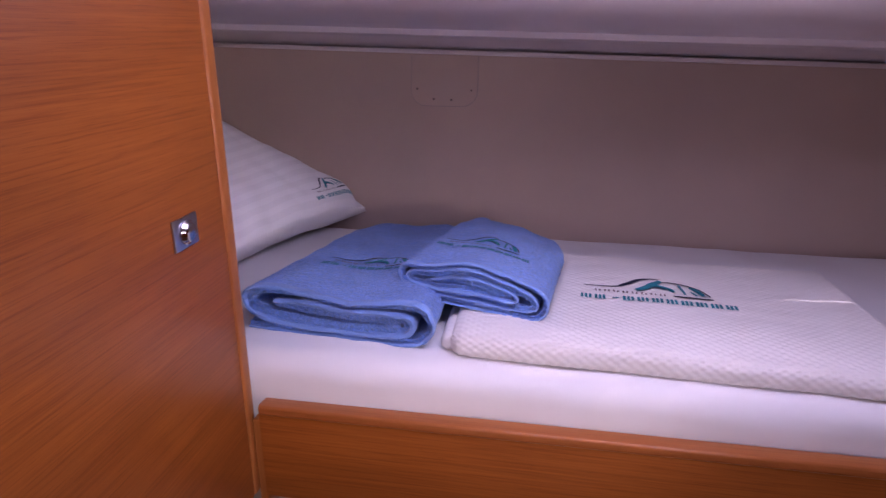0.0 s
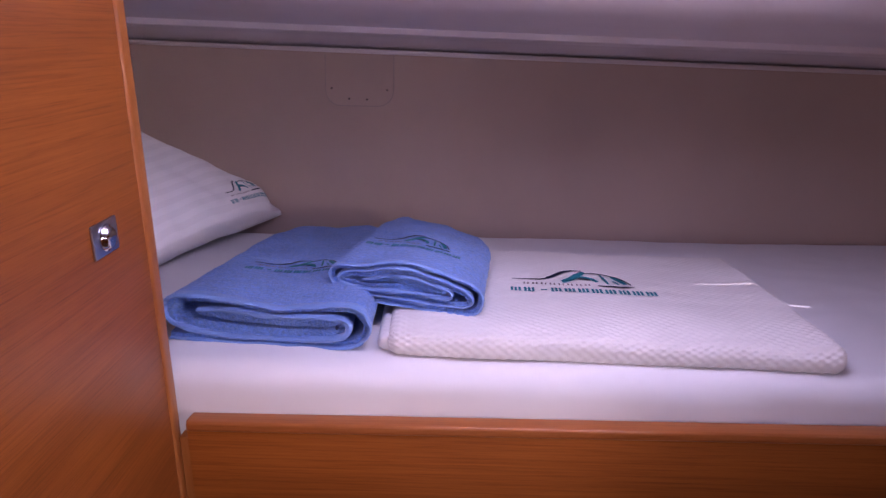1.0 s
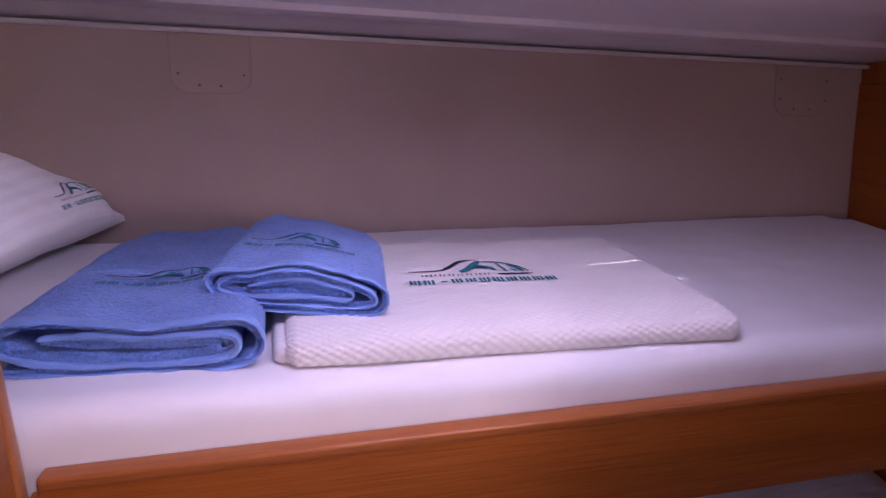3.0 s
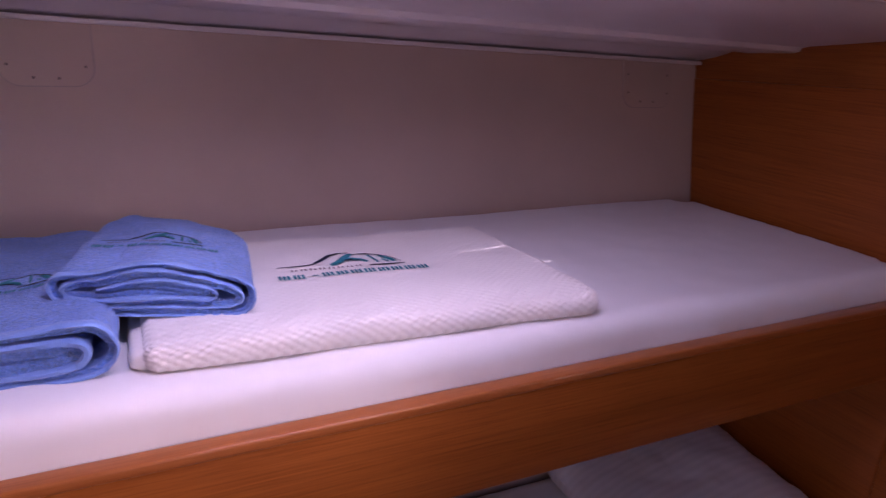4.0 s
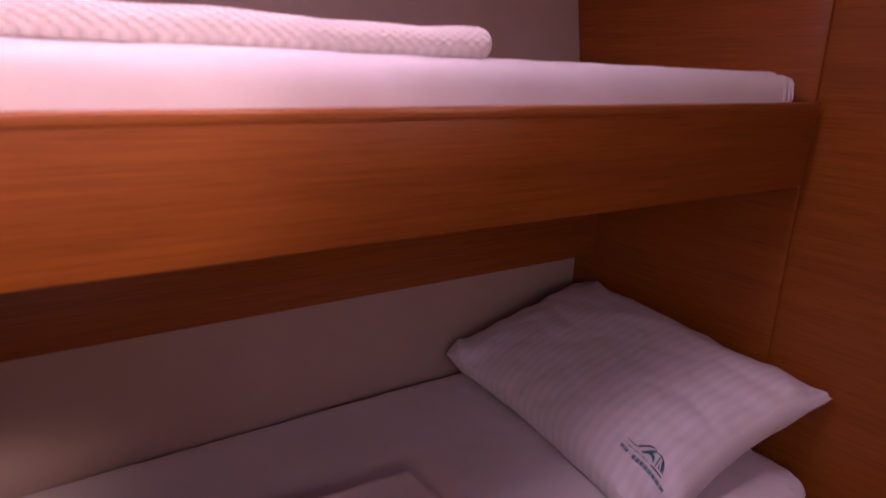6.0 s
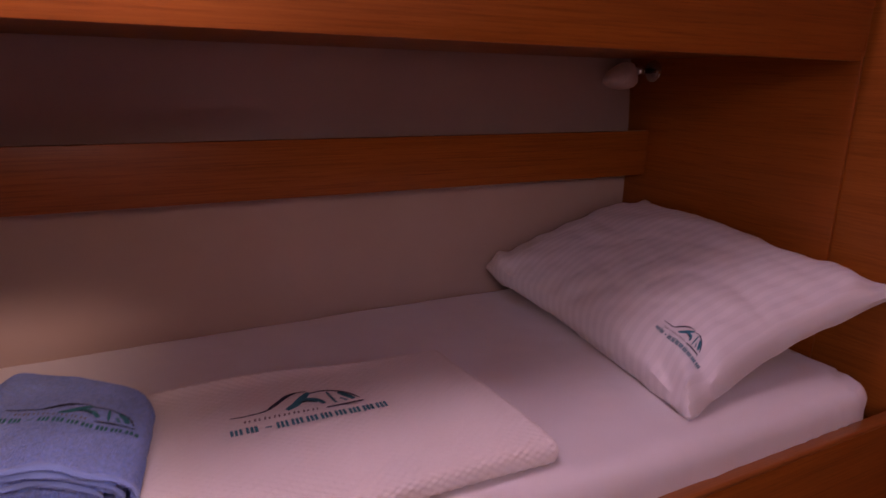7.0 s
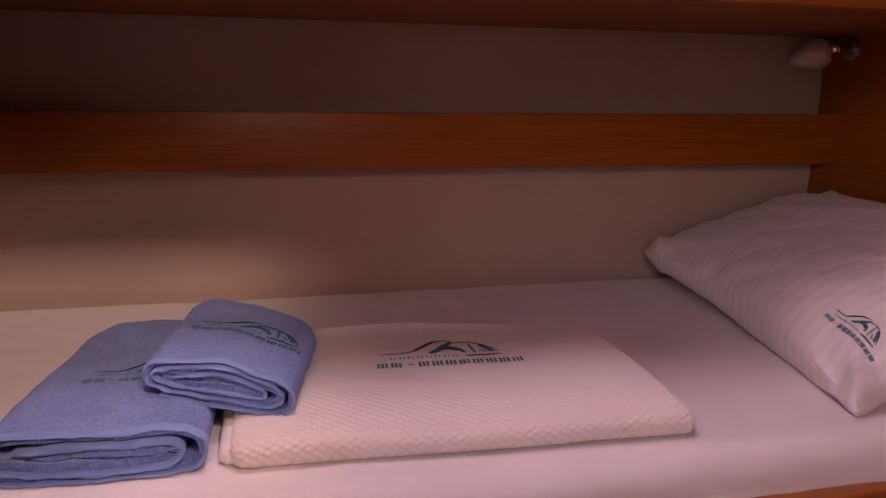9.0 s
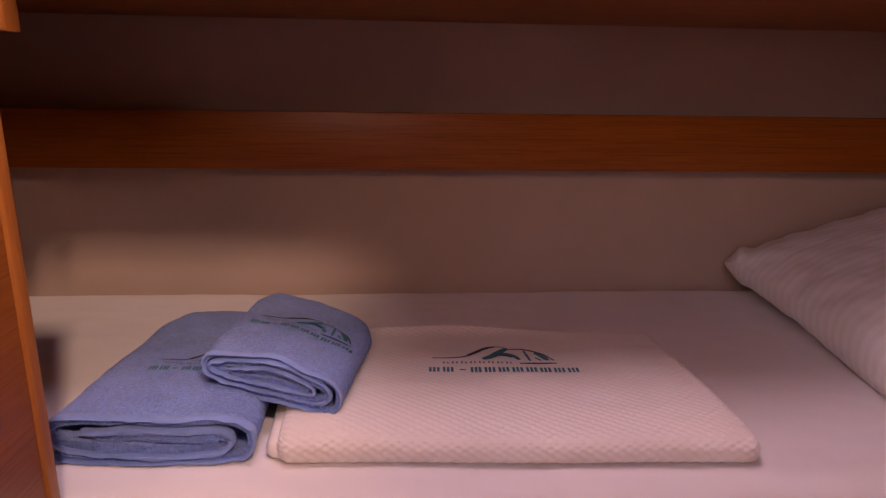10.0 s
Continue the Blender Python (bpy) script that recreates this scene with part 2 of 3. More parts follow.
def soft_box(lo, hi, r, step, shape=None, plan=0.0):
    """A rounded slab of even quads; plan rounds its upright corners further. shape(co, normal) may move each point."""
    lo, hi = Vector(lo), Vector(hi)
    n = [max(2, int(round((hi[i] - lo[i]) / step))) for i in range(3)]
    bm = bmesh.new()
    seen = {}

    def vert(i, j, k):
        if (i, j, k) not in seen:
            p = Vector([lo[a] + (hi[a] - lo[a]) * t / n[a] for a, t in enumerate((i, j, k))])
            q = Vector([min(max(p[a], lo[a] + r), hi[a] - r) for a in range(3)])
            if plan:
                c = Vector([min(max(p[a], lo[a] + plan), hi[a] - plan) for a in range(2)])
                d = Vector((p.x - c.x, p.y - c.y))
                if abs(d.x) > 1e-6 and abs(d.y) > 1e-6:
                    m = max(abs(d.x), abs(d.y))
                    f = d.normalized() * m
                    p.x, p.y = c.x + f.x, c.y + f.y
                    q = Vector((c.x + f.x * max(0, m - r) / m, c.y + f.y * max(0, m - r) / m, q.z))
            d = p - q
            nn = d.normalized() if d.length > 1e-7 else Vector((0, 0, 1))
            p = q + nn * min(d.length, r) if d.length > 1e-7 else p
            if shape:
                p = shape(p, nn)
            seen[(i, j, k)] = bm.verts.new(p)
        return seen[(i, j, k)]
    X, Y, Z = n
    for i in range(X):
        for j in range(Y):
            for k in (0, Z):
                bm.faces.new([vert(i, j, k), vert(i + 1, j, k), vert(i + 1, j + 1, k), vert(i, j + 1, k)])
    for i in range(X):
        for k in range(Z):
            for j in (0, Y):
                bm.faces.new([vert(i, j, k), vert(i + 1, j, k), vert(i + 1, j, k + 1), vert(i, j, k + 1)])
    for j in range(Y):
        for k in range(Z):
            for i in (0, X):
                bm.faces.new([vert(i, j, k), vert(i, j + 1, k), vert(i, j + 1, k + 1), vert(i, j, k + 1)])
    return bm


def spline(pts, per=8):
    """A smooth line through the points (Catmull-Rom)."""
    pts = [Vector(p) for p in pts]
    out = []
    for i in range(len(pts) - 1):
        p0, p1, p2, p3 = pts[max(i - 1, 0)], pts[i], pts[i + 1], pts[min(i + 2, len(pts) - 1)]
        for k in range(per):
            t = k / per
            out.append(0.5 * ((2 * p1) + (p2 - p0) * t + (2 * p0 - 5 * p1 + 4 * p2 - p3) * t * t + (3 * p1 - p0 - 3 * p2 + p3) * t ** 3))
    return out + [pts[-1]]


# ---------------------------------------------------------------- structure of the cabin
XR = 2.318      # bulkhead at the foot of the upper bunk
XL = -0.05      # bulkhead at the other end
XP = 0.556      # face of the locker beside the upper bunk
XQ = 0.660      # face of the low locker under it
ROOF = 2.0

SHEER = 0.0225  # the deck edge rises towards the pillow end


def sheer(bm, z0=1.68, z1=1.99):
    for v in bm.verts:
        if z0 < v.co.z < z1:
            v.co.z += SHEER * (XR - v.co.x)
    return bm


# hull lining, a shallow curve from the lower bunk up to the deck edge
HULL = [(0.645, 0.30), (0.642, 0.50), (0.628, 0.76), (0.640, 1.05), (0.672, 1.32), (0.702, 1.52), (0.734, 1.700)]
curve = spline([(y, z, 0) for y, z in HULL], 5)


def hull_y(z):
    for (a, b) in zip(curve, curve[1:]):
        if a.y <= z <= b.y:
            return a.x + (b.x - a.x) * (z - a.y) / (b.y - a.y)
    return curve[0].x if z < curve[0].y else curve[-1].x


outline = [(p.x, p.y) for p in curve] + [(0.80, 1.700), (0.80, 0.0), (0.645, 0.0)]
wall_hull = structure("wall_hull", sheer(extruded(outline, "x", XL, XR)), LINER, "beige textured vinyl lining along the hull side", "wall")


def cover_plate(x0, x1, z0, z1, r, label):
    """A screwed access cover set in the lining, its lower corners rounded."""
    def outline2(g):
        o = [(x0 - g, z1)]
        for k in range(7):
            a = math.pi + math.pi / 2 * k / 6
            o.append((x0 + r + (r + g) * math.cos(a), z0 + r + (r + g) * math.sin(a)))
        for k in range(7):
            a = 1.5 * math.pi + math.pi / 2 * k / 6
            o.append((x1 - r + (r + g) * math.cos(a), z0 + r + (r + g) * math.sin(a)))
        return o + [(x1 + g, z1)]
    pieces = []
    for g, d, m, nm in ((0.0022, 0.0008, SHADOWGAP_SOFT, "seal"), (0.0, 0.0028, LINER, "cover")):
        bm = bmesh.new()
        pts = outline2(g)
        fr = [bm.verts.new((x, hull_y(z) - d, z)) for x, z in pts]
        bk = [bm.verts.new((x, hull_y(z) + 0.004, z)) for x, z in pts]
        k = len(pts)
        for j in range(k):
            bm.faces.new((fr[j], fr[(j + 1) % k], bk[(j + 1) % k], bk[j]))
        bm.faces.new(fr)
        pieces.append((nm, bm, m))
    return pieces


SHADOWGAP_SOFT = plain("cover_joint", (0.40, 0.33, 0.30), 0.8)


def build_cover(x0, x1, z0, z1, label):
    t = thing("access_cover", ((x0 + x1) / 2, hull_y((z0 + z1) / 2), (z0 + z1) / 2), label, "access cover", "covers on the hull side")
    for nm, bm, m in cover_plate(x0, x1, z0, z1, 0.034, label):
        part(nm, bm, m, t, smooth=False)
    w, h = x1 - x0, z1 - z0
    for fx, fz in ((0.06, 0.73), (0.06, 0.33), (0.32, 0.13), (0.64, 0.12), (0.94, 0.31), (0.94, 0.72)):
        x, z = x0 + w * fx + (0.004 if fx < 0.5 else -0.004), z0 + h * fz
        part("screw", lathe([(0.0026, 0), (0.0026, 0.001), (0.0016, 0.0018)], (x, hull_y(z) - 0.0026, z), (0, -1, 0), 12), SCREW, t)


build_cover(0.641, 0.794, 1.610, 1.722, "beige screwed access cover in the hull lining")
build_cover(2.058, 2.222, 1.572, 1.690, "beige access cover with dark screws near the bulkhead")

# bead under the deck edge
bead = bmesh.new()
bx(bead, (XL, 0.709, 1.688), (XR, 0.735, 1.6985), 0.003)
structure("trim_bead", sheer(bead), GELCOAT, "thin white bead along the deck edge", "trim")

# side deck moulding over the upper bunk: stepped underside, rounded lip, coaming up to the coachroof
lip = spline([(0.30, 1.753, 0), (0.20, 1.762, 0), (0.145, 1.769, 0), (0.118, 1.777, 0), (0.102, 1.787, 0), (0.092, 1.798, 0), (0.088, 1.808, 0)], 4)
JB, JT = (0.402, 1.743), (0.4197, 1.80)     # joint, opened as an added slit in line with the sun
outer = [(0.74, 1.697), (0.66, 1.713), (0.574, 1.738), (0.570, 1.729), (0.556, 1.726), (0.424, 1.730), (0.412, 1.733), (JB[0] + 0.0036, JB[1]), (JT[0] + 0.0036, JT[1]), (0.82, 1.80), (0.82, 1.697)]
side_deck = structure("ceiling_side_deck", sheer(extruded(outer, "x", XL, XR)), GELCOAT, "white moulded underside of the side deck with a rounded lip", "ceiling")
inner = [JB, (0.388, 1.746)] + [(p.x, p.y) for p in lip] + [(0.13, 1.808), (0.16, 1.80), JT]
part("lip_moulding", sheer(extruded(inner, "x", XL, XR)), GELCOAT, side_deck, "white rounded lip")
# pieces added to close the slit except where sun streaks should fall
for a, b in ((XL, 0.44), (0.735, 1.365), (1.565, XR)):
    fill = [(JB[0] + 0.0002, JB[1] + 0.004), (JB[0] + 0.0034, JB[1] + 0.004), (JT[0] + 0.0034, JT[1]), (JT[0] + 0.0002, JT[1])]
    part("slit_stop", sheer(extruded(fill, "x", a, b)), GELCOAT, side_deck)

# coaming above the lip, with one long portlight
PX0, PX1, PZ0, PZ1 = 1.62, 2.215, 1.812, 1.945
coam = bmesh.new()
for lo, hi in (((XL, 0.088, 1.808), (XR, 0.13, PZ0)), ((XL, 0.088, PZ1), (XR, 0.13, ROOF)),
               ((XL, 0.088, PZ0), (PX0, 0.13, PZ1)), ((PX1, 0.088, PZ0), (XR, 0.13, PZ1))):
    bx(coam, lo, hi)
structure("wall_coaming", sheer(coam), GELCOAT, "white moulded coaming above the bunk", "wall", smooth=False)
win = structure("window_1", sheer(boxed((PX0, 0.106, PZ0), (PX1, 0.112, PZ1))), GLASS, "clear portlight pane in the coaming", "window")
win.visible_shadow = False
wf = bmesh.new()
for lo, hi in (((PX0, 0.083, PZ0), (PX1, 0.106, PZ0 + 0.005)), ((PX0, 0.083, PZ1 - 0.005), (PX1, 0.106, PZ1)),
               ((PX0, 0.083, PZ0 + 0.005), (PX0 + 0.010, 0.106, PZ1 - 0.005)), ((PX1 - 0.010, 0.083, PZ0 + 0.005), (PX1, 0.106, PZ1 - 0.005))):
    bx(wf, lo, hi, 0.002)
part("window_frame", sheer(wf), GELCOAT, win, "white portlight frame")

# coachroof with its hatch opening
HX0, HX1, HY0, HY1 = 0.76, 1.34, -0.32, 0.045
roof = bmesh.new()
# opening added out of view; its right edge bounds the warm patch
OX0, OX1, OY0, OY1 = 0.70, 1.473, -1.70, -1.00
# the first slab runs on over the added passage to keep sun out
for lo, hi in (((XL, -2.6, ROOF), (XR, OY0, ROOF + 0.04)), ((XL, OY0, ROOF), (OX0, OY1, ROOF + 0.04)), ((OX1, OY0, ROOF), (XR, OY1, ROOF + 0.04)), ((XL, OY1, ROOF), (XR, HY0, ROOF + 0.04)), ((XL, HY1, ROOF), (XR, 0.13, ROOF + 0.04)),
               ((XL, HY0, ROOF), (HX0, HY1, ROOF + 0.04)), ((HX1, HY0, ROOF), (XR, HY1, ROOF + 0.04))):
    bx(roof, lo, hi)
structure("ceiling", roof, HEADLINER, "pale vinyl headliner under the coachroof", "ceiling", smooth=False)
hatch = thing("deck_hatch", (1.05, -0.14, ROOF), "closed deck hatch with a white frame in the headliner", "hatch", kind="structure")
hf = bmesh.new()
for lo, hi in (((HX0 - 0.04, HY0 - 0.04, ROOF - 0.014), (HX1 + 0.04, HY0, ROOF)), ((HX0 - 0.04, HY1, ROOF - 0.014), (HX1 + 0.04, HY1 + 0.04, ROOF)),
               ((HX0 - 0.04, HY0, ROOF - 0.014), (HX0, HY1, ROOF)), ((HX1, HY0, ROOF - 0.014), (HX1 + 0.04, HY1, ROOF))):
    bx(hf, lo, hi, 0.003)
part("hatch_frame", hf, GELCOAT, hatch)
# white frame around the added opening for the patch lamp
patch_opening = thing("deck_hatch", (1.09, -1.35, ROOF), "added unseen roof opening with a white frame, for the patch lamp", "hatch", kind="structure")
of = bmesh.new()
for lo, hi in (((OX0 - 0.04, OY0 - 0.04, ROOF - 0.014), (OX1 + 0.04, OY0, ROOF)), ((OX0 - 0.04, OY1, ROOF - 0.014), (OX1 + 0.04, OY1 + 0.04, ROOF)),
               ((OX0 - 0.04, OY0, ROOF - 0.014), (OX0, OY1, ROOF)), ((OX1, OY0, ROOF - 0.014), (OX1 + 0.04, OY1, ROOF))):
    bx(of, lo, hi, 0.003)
part("hatch_frame", of, GELCOAT, patch_opening)
# opaque sheet, out of view, added so no sun falls through this hatch
part("sun_stop", boxed((HX0, HY0, ROOF + 0.02), (HX1, HY1, ROOF + 0.028)), HEADLINER, hatch, "pale sheet added over the hatch to stop the sun")

# bulkhead at the foot, with a proud lining panel behind the bunks
structure("wall_bulkhead", boxed((XR, -1.75, 0.0), (XR + 0.03, 0.80, ROOF + 0.04)), VENEER_Y, "reddish cherry veneer bulkhead across the bunk ends", "wall")


def corner_panel():
    y0, y1, z0, z1, r = -0.004, 0.735, 0.30, 1.664, 0.042
    o = [(y0, z0), (0.60, z0), (0.60, 0.80), (0.625, 1.05), (0.665, 1.32), (0.70, 1.52), (0.722, z1 - 0.012)]
    for k in range(9):
        a = math.pi / 2 + math.pi / 2 * k / 8
        o.append((y0 + r + r * math.cos(a), z1 - r + r * math.sin(a)))
    return extruded(o, "x", XR - 0.009, XR - 0.0005, 0.0028)


panel_thing = structure("trim_panel", corner_panel(), PANEL_Y, "cherry veneer lining panel with a rounded upper corner", "wall panel")

# unseen pane and frame, added where the fill lamp stands
win2 = structure("window_added", boxed((XR - 0.006, -1.49, 1.44), (XR - 0.002, -0.95, 1.88)), GLASS, "clear pane added on the bulkhead behind the fill lamp, unseen", "window")
wf2 = bmesh.new()
for lo, hi in (((XR - 0.012, -1.52, 1.41), (XR - 0.0005, -0.92, 1.44)), ((XR - 0.012, -1.52, 1.88), (XR - 0.0005, -0.92, 1.91)),
               ((XR - 0.012, -1.52, 1.44), (XR - 0.0005, -1.49, 1.88)), ((XR - 0.012, -0.95, 1.44), (XR - 0.0005, -0.92, 1.88))):
    bx(wf2, lo, hi, 0.002)
part("window_frame", wf2, SOLID, win2, "cherry wood frame of the added window")

structure("wall_head", boxed((XL - 0.03, -1.75, 0.0), (XL, 0.80, ROOF + 0.04)), VENEER_Y, "cherry veneer bulkhead at the pillow end", "wall")

# unseen back of the cabin, its doorway added to let the passage lamp in
back = bmesh.new()
for lo, hi in (((1.30, -1.78, 0.0), (XR, -1.75, ROOF)), ((XL, -1.78, 1.92), (1.30, -1.75, ROOF)), ((XL, -1.78, 0.0), (0.02, -1.75, 1.92))):
    bx(back, lo, hi)
structure("wall_back", back, VENEER_X, "cherry veneer partition out of view, with an opening added for the passage lamp", "wall", smooth=False)
structure("wall_passage", boxed((XL, -2.63, 0.0), (XR, -2.60, ROOF)), HEADLINER, "pale wall added out of view behind the passage lamp", "wall")
structure("floor", boxed((XL, -2.6, -0.03), (XR, 0.80, 0.0)), SOLE, "teak and holly cabin sole", "floor")

# locker beside the bunks: panel face, rounded solid edge, latch
locker = thing("locker", (0.25, -0.4, 1.096), "tall cherry veneer locker with a chrome push latch", "locker")
part("door", boxed((XP - 0.02, -0.80, 1.097), (XP, -0.024, ROOF - 0.004), 0.0008), VENEER_Y, locker)
part("edge_trim", boxed((XP - 0.036, -0.0235, 1.096), (XP + 0.0022, 0.0, ROOF - 0.004), 0.005, 3), SOLID, locker, "rounded solid wood edge")
part("back_panel", boxed((XL, -0.020, 1.096), (XP - 0.037, -0.004, ROOF - 0.004)), VENEER_X, locker)
part("side_panel", boxed((XL, -0.80, 1.096), (XP - 0.0205, -0.78, ROOF - 0.004)), VENEER_X, locker)

low_locker = thing("low_locker", (0.3, -0.5, 0.0), "low cherry veneer locker beside the lower bunk", "locker")
part("side_panel", boxed((XQ - 0.02, -0.80, 0.0), (XQ, -0.2235, 0.985), 0.0008), VENEER_Y, low_locker)
part("edge_trim", boxed((XQ - 0.030, -0.2230, 0.0), (XQ + 0.0022, -0.199, 0.985), 0.005, 3), SOLID, low_locker, "rounded solid wood edge")
part("back_panel", boxed((XL, -0.2200, 0.0), (XQ - 0.031, -0.2060, 0.985)), VENEER_X, low_locker)
part("top", boxed((XL, -0.80, 0.986), (XQ + 0.004, -0.199, 1.002), 0.002), VENEER_Y, low_locker)

latch = part("latch_plate", boxed((XP, -0.139, 1.533), (XP + 0.0028, -0.089, 1.571), 0.001), BRUSHED, locker, "square brushed steel latch plate")
part("button", lathe([(0.0150, 0.0), (0.0150, 0.002), (0.0128, 0.0035), (0.0120, 0.0055), (0.0100, 0.0072), (0.006, 0.0082), (0.001, 0.0085)],
                     (XP + 0.0026, -0.114, 1.552), (1, 0, 0), 32), CHROME, latch, "round chrome push button")


# ---------------------------------------------------------------- bunks
bunk = thing("upper_bunk", (1.43, 0.3, 1.10), "upper bunk with a cherry veneer lee board", "bunk")
BT = 1.257


def board_rise(bm):
    """The board rises a little towards the bulkhead; its end is cut slightly aslant."""
    for v in bm.verts:
        if v.co.z > 1.2:
            v.co.z += 0.011 * (v.co.x - 0.575) / 1.72
        elif v.co.x > 2.2:
            v.co.x -= 0.020
    return bm


part("lee_board", board_rise(extruded([(-0.022, 1.099), (0.0, 1.099), (0.0, BT - 0.006), (-0.002, BT), (-0.018, BT + 0.001), (-0.022, BT - 0.004)], "x", 0.575, XR - 0.022, 0.0016)), VENEER_X, bunk)
part("board_lip", board_rise(boxed((0.5755, -0.0242, BT - 0.014), (XR - 0.0225, 0.004, BT + 0.0014), 0.004, 3)), SOLID_X, bunk, "rounded solid wood lip")
part("base", boxed((XL, 0.0005, 1.116), (XR - 0.012, 0.636, 1.130)), VENEER_X, bunk)
part("end_batten", boxed((XP + 0.003, -0.012, 1.04), (0.5735, 0.020, 1.226), 0.002), SOLID, bunk, "narrow upright batten")

lower = thing("lower_bunk", (1.13, 0.2, 0.0), "lower bunk box faced in cherry veneer", "bunk")
part("front_panel", boxed((XQ + 0.003, -0.205, 0.0), (XR - 0.0005, -0.185, 0.418), 0.002), VENEER_X, lower)
part("board_lip", boxed((XQ + 0.003, -0.208, 0.4185), (XR - 0.0005, -0.182, 0.431), 0.004, 3), SOLID_X, lower, "rounded solid wood lip")
part("base", boxed((XL, -0.003, 0.335), (XR - 0.0005, 0.63, 0.352)), VENEER_X, lower)
part("base", boxed((XL, -0.1845, 0.335), (XR - 0.0005, -0.0035, 0.352)), VENEER_X, lower)

shelf = thing("bunk_shelf", (1.1, 0.58, 0.80), "narrow shelf with a cherry fiddle board above the lower bunk", "shelf")
part("fiddle", boxed((XL, 0.542, 0.802), (XR - 0.0095, 0.560, 0.924), 0.002), VENEER_X, shelf)
part("shelf_board", boxed((XL, 0.5605, 0.806), (XR - 0.0095, 0.622, 0.818)), VENEER_X, shelf)


def mattress(name, x0, x1, y0, y1, z0, z1, r, plan, label, seed, gather, crown):
    t = thing(name, ((x0 + x1) / 2, (y0 + y1) / 2, z0), label, "mattress", "bunk mattresses")

    def shape(p, n):
        k = 0.0035 * wob(p.x, p.y, 3.0, seed) + 0.0019 * wob(p.x, p.y * 1.7 + p.z, 16.0, seed + 3)
        out = p + n * k
        out.z += crown * (1 - ((p.y - y0) / (y1 - y0) * 2 - 1) ** 2) * max(0, n.z)
        e = max(0.0, 1 - (x1 - p.x) / gather)
        f = max(0.0, 1 - (p.y - y0) / 0.10)
        if n.z < 0.75:
            s = math.sin(p.x * 150 + 2.0 * math.sin(p.z * 40) + 3 * wob(p.x, p.z, 20, seed))
            out += n * 0.0040 * s * e * f
            out += n * (0.0016 * wob(p.x * 5, p.z * 1.5, 9, seed + 5) + 0.0022 * wob(p.x * 2.4, p.z * 2.0, 5, seed + 6)) * f
        return out
    part("cover", soft_box((x0, y0, z0), (x1, y1, z1), r, 0.0125, shape, plan), SHEET, t)
    return t


up_mat = mattress("upper_mattress", XL + 0.004, XR - 0.043, 0.006, 0.664, 1.1345, 1.3245, 0.034, 0.072,
                  "thin bunk mattress in a taut white fitted sheet", 1.0, 0.10, 0.002)
lo_mat = mattress("lower_mattress", XL + 0.004, XR - 0.052, -0.186, 0.634, 0.353, 0.502, 0.045, 0.075,
                  "bunk mattress in a smooth white fitted sheet with a loose hem", 4.0, 0.30, 0.0)


def sheet_hem(parent, x0, x1, y, z):
    """Gathered hem of the sheet, hanging a little off the mattress front."""
    bm = bmesh.new()
    cols = []
    N = 160
    for i in range(N + 1):
        t = i / N
        x = x0 + (x1 - x0) * t
        sag = 0.012 * math.sin(math.pi * t) + 0.004 * wob(x, 0, 6, 2.0)
        zz = z - sag
        yy = y - 0.010 - 0.004 * wob(x, 1, 9, 7.0)
        ring = [(yy + 0.012, zz + 0.020), (yy + 0.003, zz + 0.010), (yy, zz), (yy + 0.004, zz - 0.004), (yy + 0.012, zz - 0.001)]
        cols.append([bm.verts.new((x, a, b)) for a, b in ring])
    for p, q in zip(cols, cols[1:]):
        for k in range(len(p) - 1):
            bm.faces.new((p[k], p[k + 1], q[k + 1], q[k]))
    return part("sheet_hem", bm, SHEET, parent, "gathered white sheet hem")


sheet_hem(lo_mat, 1.35, XR - 0.14, -0.174, 0.442)

def pleat(parent, pts, r):
    """A soft gathered fold of sheet, a thin tapering ridge along pts."""
    bm = bmesh.new()
    path = spline(pts, 6)
    rings = []
    for i, p in enumerate(path):
        d = (path[min(i + 1, len(path) - 1)] - path[max(i - 1, 0)]).normalized()
        x = d.orthogonal().normalized()
        y = d.cross(x)
        w = r * (0.25 + 0.75 * math.sin(math.pi * (i + 0.5) / len(path)))
        rings.append([bm.verts.new(p + (x * math.cos(a) + y * math.sin(a)) * w) for a in (2 * math.pi * k / 8 for k in range(8))])
    for p, q in zip(rings, rings[1:]):
        for k in range(8):
            bm.faces.new((p[k], p[(k + 1) % 8], q[(k + 1) % 8], q[k]))
    bm.faces.new(rings[0][::-1])
    bm.faces.new(rings[-1])
    part("gathered_fold", bm, SHEET, parent)


for k, dx in enumerate((0.030, 0.046, 0.058, 0.076)):
    xx = XR - 0.038 - dx
    pleat(up_mat, [(xx + 0.004, 0.009 + (0.012 if dx < 0.04 else 0.0), 1.262), (xx, 0.006 + (0.010 if dx < 0.04 else 0.0), 1.285), (xx - 0.004, 0.018, 1.309), (xx - 0.016, 0.040 + 0.01 * k, 1.3205)], 0.0034)

